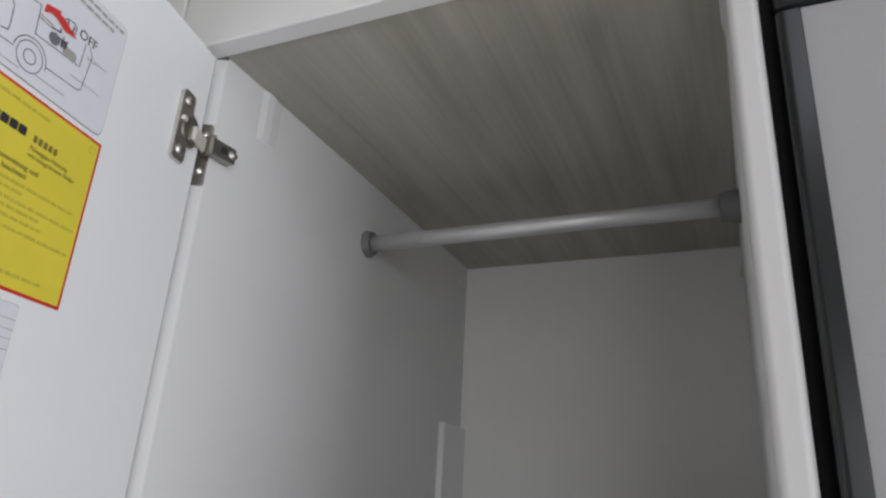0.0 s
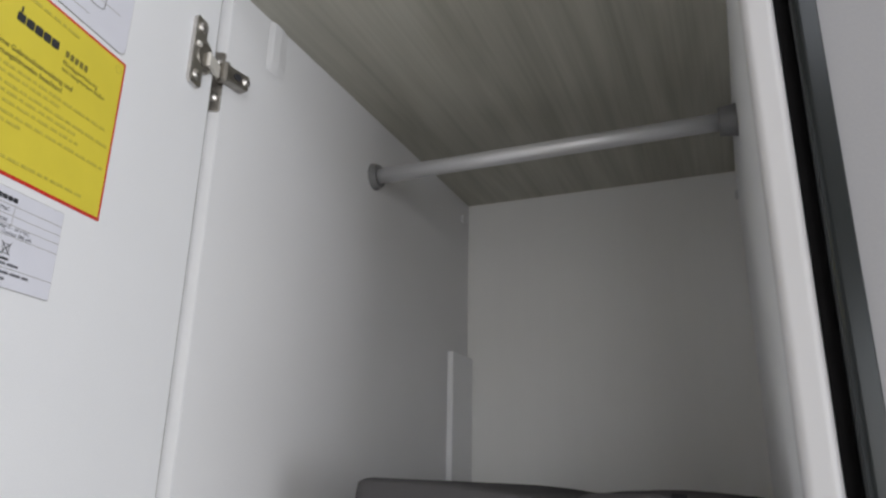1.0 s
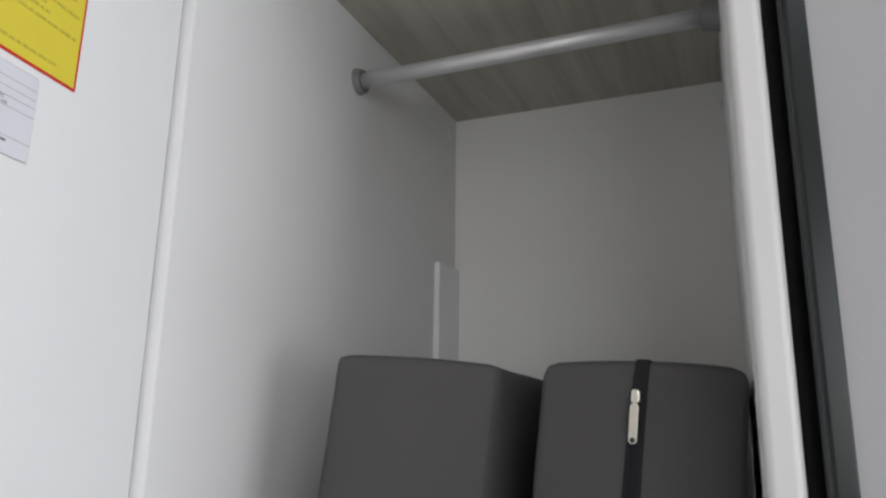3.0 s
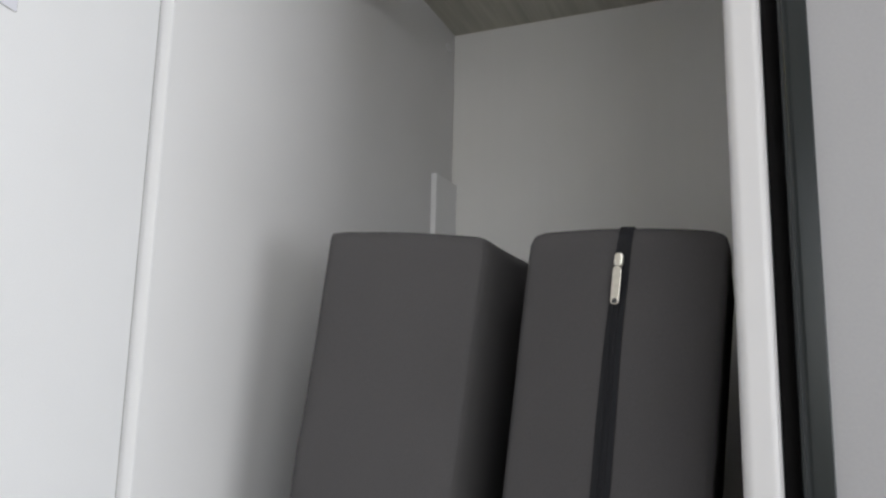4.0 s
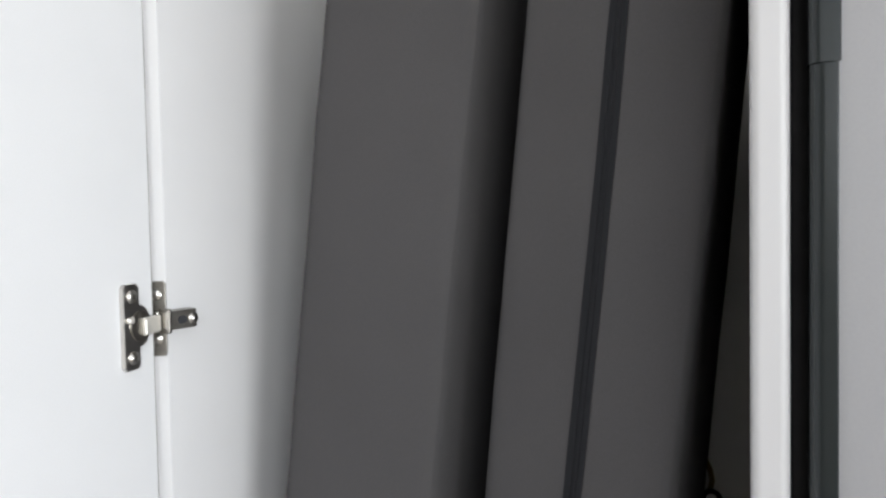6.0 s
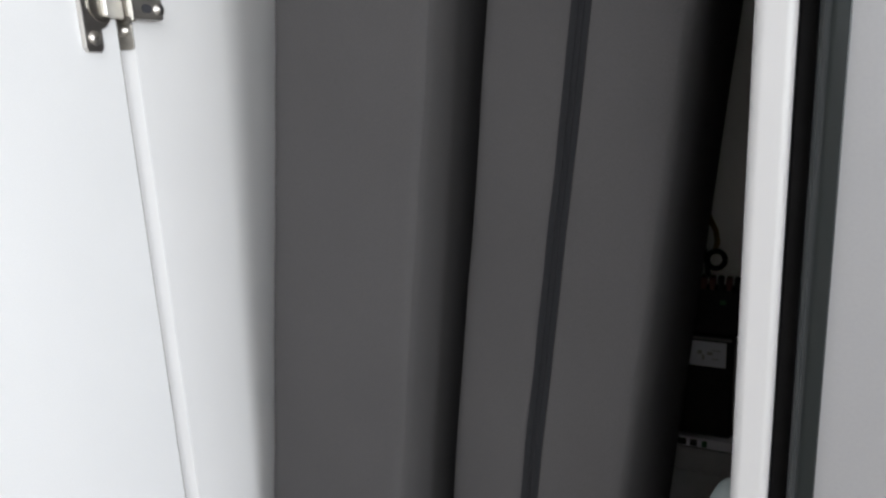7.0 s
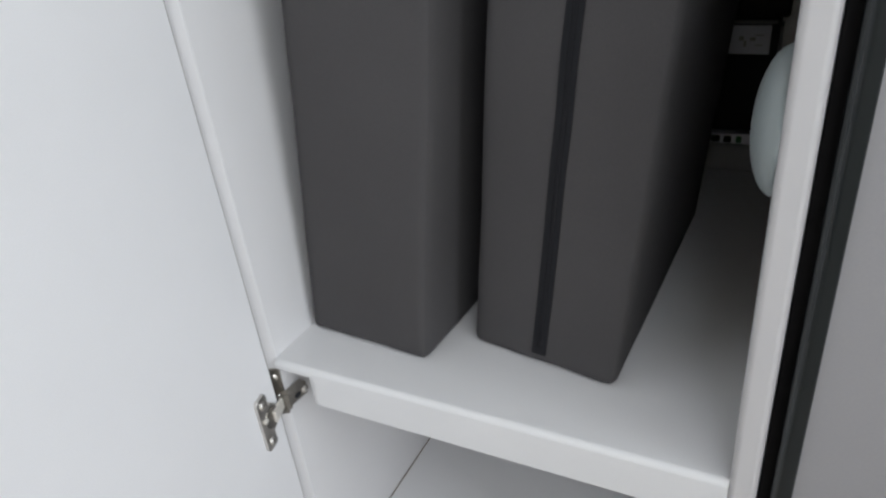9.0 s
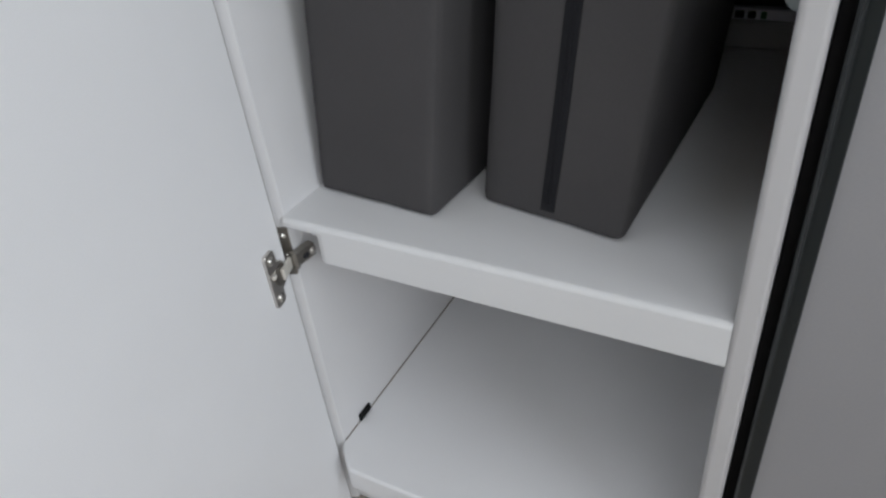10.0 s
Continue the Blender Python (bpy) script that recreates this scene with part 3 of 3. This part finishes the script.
part("yellow_cable", rope([(0.378, 0.606, 0.330), (0.381, 0.608, 0.346), (0.378, 0.612, 0.360), (0.369, 0.618, 0.376), (0.356, 0.626, 0.41)], 0.0036), YELLOWCABLE, unit, smooth=True)


# ---- stickers on the door ----
def on_sheet(bm, lift):
    return flat_on_door(bm, lift)


def sticker_root(name, label):
    return thing(name, label, "sticker", "stickers on the wardrobe door")


def flat(root, name, s0, s1, z0, z1, mat, lift, r=0.0006, label="", depth=0.0002):
    w, h = abs(s1 - s0), abs(z1 - z0)
    bm = slab(rounded(w, h, min(r, w / 2.1, h / 2.1), n=3, cx=(s0 + s1) / 2, cz=(z0 + z1) / 2), depth)
    return part(name, on_sheet(bm, lift), mat, root, label)


def lettering(root, text, s, z, size, mat, lift, bold=0.0):
    """Text on the door; s: where it begins (its left end, so the larger distance from the hinge)."""
    cu = bpy.data.curves.new("lettering", "FONT")
    cu.body, cu.size, cu.extrude, cu.offset = text, size, 0.00008, bold
    tmp = new("lettering_curve", cu)
    me = bpy.data.meshes.new_from_object(tmp.evaluated_get(bpy.context.evaluated_depsgraph_get()))
    bpy.data.objects.remove(tmp)
    me.materials.clear()
    me.materials.append(mat)
    ob = new("lettering", me)
    ob.parent = root
    # text x runs towards the hinge, text y up, facing out of the door
    ob.matrix_basis = DOOR_M @ Matrix.Translation((s, lift, z)) @ Matrix(((-1, 0, 0, 0), (0, 0, 1, 0), (0, 1, 0, 0), (0, 0, 0, 1)))
    return ob


def stroke(root, pts, width, mat, lift, name="line"):
    bm = bmesh.new()
    for (a, b), (c, d) in zip(pts, pts[1:]):
        t = Vector((c - a, d - b)).normalized() * (width / 2)
        n = Vector((-t.y, t.x))
        vs = [bm.verts.new((p.x, 0, p.y)) for p in (Vector((a, b)) - t + n, Vector((a, b)) - t - n, Vector((c, d)) + t - n, Vector((c, d)) + t + n)]
        bm.faces.new(vs)
    return part(name, on_sheet(bm, lift), mat, root)


# yellow notice
YS0, YS1, YZ0, YZ1 = 0.1095, 0.2620, 1.1575, 1.2800
note = sticker_root("notice_sticker", "yellow printed notice with a red border on the white door")
flat(note, "border", YS0, YS1, YZ0, YZ1, RED, 0.0003, 0.0008, "red border")
flat(note, "sheet", YS0 + 0.0021, YS1 - 0.0021, YZ0 + 0.0021, YZ1 - 0.0021, YELLOW, 0.0006, 0.0005)
LIFT = 0.00095
# brand word and model word as plain bars
for k in range(5):
    flat(note, "brand_bar", 0.1715 + 0.0069 * k, 0.1776 + 0.0069 * k, 1.2517, 1.2576, INK, LIFT, 0.0009)
flat(note, "brand_bar", 0.2020, 0.2034, 1.2580, 1.2620, INK, LIFT)
for k in range(5):
    flat(note, "model_bar", 0.1450 + 0.0043 * k, 0.1480 + 0.0043 * k, 1.2515, 1.2562, SOFTINK, LIFT, 0.0010)
lettering(note, "Flüssiggas-Heizung", 0.1660, 1.2458, 0.0044, SOFTINK, LIFT)
lettering(note, "mit integriertem Boiler", 0.1660, 1.2412, 0.0044, SOFTINK, LIFT)
lettering(note, "Vor Inbetriebnahme Gebrauchsanweisung und", 0.2460, 1.2318, 0.0049, SOFTINK, LIFT, 0.00008)
lettering(note, "wichtige Bedienungshinweise beachten!", 0.2400, 1.2262, 0.0049, SOFTINK, LIFT, 0.00008)
ring = [(0.1170 + 0.0028 * math.cos(a / 16 * math.tau), 1.2715 + 0.0028 * math.sin(a / 16 * math.tau)) for a in range(17)]
stroke(note, ring, 0.0005, OLIVE, LIFT, "ring_mark")
rng = random.Random(5)
for z, s, end in ((1.2205, 0.250, 0.123), (1.2155, 0.250, 0.165), (1.2095, 0.250, 0.124), (1.2045, 0.250, 0.150), (1.1990, 0.250, 0.142), (1.1925, 0.250, 0.119), (1.1875, 0.250, 0.188), (1.1668, 0.230, 0.133), (1.2700, 0.215, 0.160)):
    while s > end:
        w = 0.003 + rng.random() * 0.008
        flat(note, "text_bar", s - w, s, z, z + 0.0019, OLIVE, LIFT, 0.0003)
        s -= w + 0.0015

# white sheet above, with the drawing of a vehicle
draw = sticker_root("instruction_sticker", "white instruction sheet with a vehicle drawing on the door")
flat(draw, "border", 0.1125, 0.2600, 1.2840, 1.3765, FAINT, 0.0003, 0.006, "thin grey outline")
flat(draw, "sheet", 0.1130, 0.2595, 1.2845, 1.3760, PAPER, 0.0006, 0.006)
K = 0.00062
cx, cz = 0.1850, 1.3005
for r in (0.0102, 0.0047):
    stroke(draw, [(cx + r * math.cos(a / 28 * math.tau), cz + r * math.sin(a / 28 * math.tau)) for a in range(29)], K, INK, LIFT, "wheel_line")
stroke(draw, [(cx + 0.0131 * math.cos(0.08 + a / 12 * math.pi), cz + 0.0131 * math.sin(0.08 + a / 12 * math.pi)) for a in range(13)], K, INK, LIFT, "arch_line")
stroke(draw, [(0.1720, 1.3018), (0.1435, 1.3038), (0.1408, 1.3058), (0.1388, 1.3340), (0.1440, 1.3405)], K, INK, LIFT)
stroke(draw, [(0.1980, 1.2998), (0.2350, 1.2975)], K, INK, LIFT)
stroke(draw, [(0.2300, 1.3300), (0.1880, 1.3382), (0.1862, 1.3172), (0.1470, 1.3200), (0.1468, 1.3382)], K, INK, LIFT)
stroke(draw, [(0.2140, 1.3040), (0.2045, 1.3060), (0.2040, 1.3090), (0.2052, 1.3235), (0.2080, 1.3270)], K, INK, LIFT, "window_line")
for dz in (0.0, -0.0022):
    stroke(draw, [(0.1865, 1.3320 + dz), (0.1755, 1.3318 + dz)], 0.0007, YELLOWCABLE, LIFT, "pipe_line")
for pts in ([(0.1430, 1.3312), (0.1230, 1.3322)], [(0.1425, 1.3298), (0.1340, 1.3303)], [(0.1520, 1.3102), (0.1250, 1.3112)], [(0.1790, 1.2922), (0.1530, 1.2932)], [(0.2050, 1.2885), (0.1900, 1.2890)]):
    stroke(draw, pts, K, FAINT, LIFT)
for ex, ez, ew, eh, mat in ((0.1720, 1.3242, 0.0090, 0.0085, PALEINK), (0.1575, 1.3225, 0.0125, 0.0070, FAINT), (0.1640, 1.3255, 0.0055, 0.0060, PALEINK)):
    part("engine_shape", on_sheet(slab(rounded(ew, eh, eh / 2.05, cx=ex, cz=ez), 0.0002), LIFT), mat, draw)
for pts in ([(0.1660, 1.3225), (0.1655, 1.3300)], [(0.1625, 1.3230), (0.1620, 1.3290)], [(0.1690, 1.3270), (0.1620, 1.3275)], [(0.1760, 1.3300), (0.1690, 1.3312), (0.1695, 1.3340)]):
    stroke(draw, pts, 0.0010, INK, LIFT + 0.0003)
stroke(draw, [(0.1685, 1.3375), (0.1680, 1.3430), (0.1660, 1.3447), (0.1595, 1.3455), (0.1575, 1.3435), (0.1580, 1.3375)], 0.0008, INK, LIFT)
for x in (0.1655, 0.1600):
    stroke(draw, [(x, 1.3385), (x - 0.0003, 1.3432)], 0.0012, INK, LIFT)
bm = bmesh.new()
bm.faces.new([bm.verts.new((a, 0, b)) for a, b in ((0.1555, 1.3360), (0.1630, 1.3395), (0.1690, 1.3425), (0.1735, 1.3428), (0.1725, 1.3452), (0.1850, 1.3418), (0.1855, 1.3352), (0.1795, 1.3385), (0.1745, 1.3378), (0.1660, 1.3345))])
part("red_arrow", on_sheet(bm, LIFT + 0.0004), RED, draw, "red arrow")
lettering(draw, "OFF", 0.1545, 1.3400, 0.0100, INK, LIFT)
for z, s0, s1 in ((1.3698, 0.1205, 0.180), (1.3642, 0.1275, 0.180)):
    s = s1
    while s > s0:
        w = 0.003 + rng.random() * 0.004
        flat(draw, "text_bar", s - w, s, z, z + 0.0022, FAINT, LIFT, 0.0003)
        s -= w + 0.0014

# white type plate below
tp = sticker_root("type_sticker", "white type label with ruled rows on the door")
flat(tp, "border", 0.1400, 0.2300, 1.0945, 1.1520, FAINT, 0.0003, 0.0015, "thin grey outline")
flat(tp, "sheet", 0.1404, 0.2296, 1.0949, 1.1516, PAPER, 0.0006, 0.0013)
for z in (1.1425, 1.1365, 1.1310, 1.1245, 1.1060):
    stroke(tp, [(0.1406, z), (0.2290, z)], 0.0004, FAINT, LIFT, "rule")
for sx in (0.1910, 0.1780):
    stroke(tp, [(sx, 1.1425), (sx, 1.1310)], 0.0004, FAINT, LIFT, "rule")
for k in range(6):
    flat(tp, "brand_bar", 0.1770 + 0.0038 * k, 0.1802 + 0.0038 * k, 1.1445, 1.1474, INK, LIFT, 0.0006)
lettering(tp, "PNC", 0.1880, 1.1382, 0.0034, PALEINK, LIFT)
lettering(tp, "Serial", 0.1890, 1.1322, 0.0034, PALEINK, LIFT)
lettering(tp, "Voltage 9 - 16 V DC", 0.1905, 1.1285, 0.0032, PALEINK, LIFT)
lettering(tp, "Max. Current 300 mA", 0.1905, 1.1252, 0.0032, PALEINK, LIFT)
lettering(tp, "CE", 0.2010, 1.1135, 0.0100, INK, LIFT)
stroke(tp, [(0.1815, 1.1205), (0.1750, 1.1135)], 0.0006, INK, LIFT)
stroke(tp, [(0.1750, 1.1205), (0.1815, 1.1135)], 0.0006, INK, LIFT)
stroke(tp, [(0.1808, 1.1195), (0.1758, 1.1195), (0.1766, 1.1140), (0.1798, 1.1140), (0.1808, 1.1195)], 0.0005, INK, LIFT)
flat(tp, "print_bar", 0.1752, 0.1814, 1.1103, 1.1117, INK, LIFT, 0.0003)
for z, s0, s1 in ((1.1075, 0.1690, 0.2200), (1.1025, 0.1620, 0.2200), (1.0988, 0.1780, 0.2200)):
    s = s1
    while s > s0:
        w = 0.003 + rng.random() * 0.005
        flat(tp, "text_bar", s - w, s, z, z + 0.0015, PALEINK, LIFT, 0.0003)
        s -= w + 0.0013
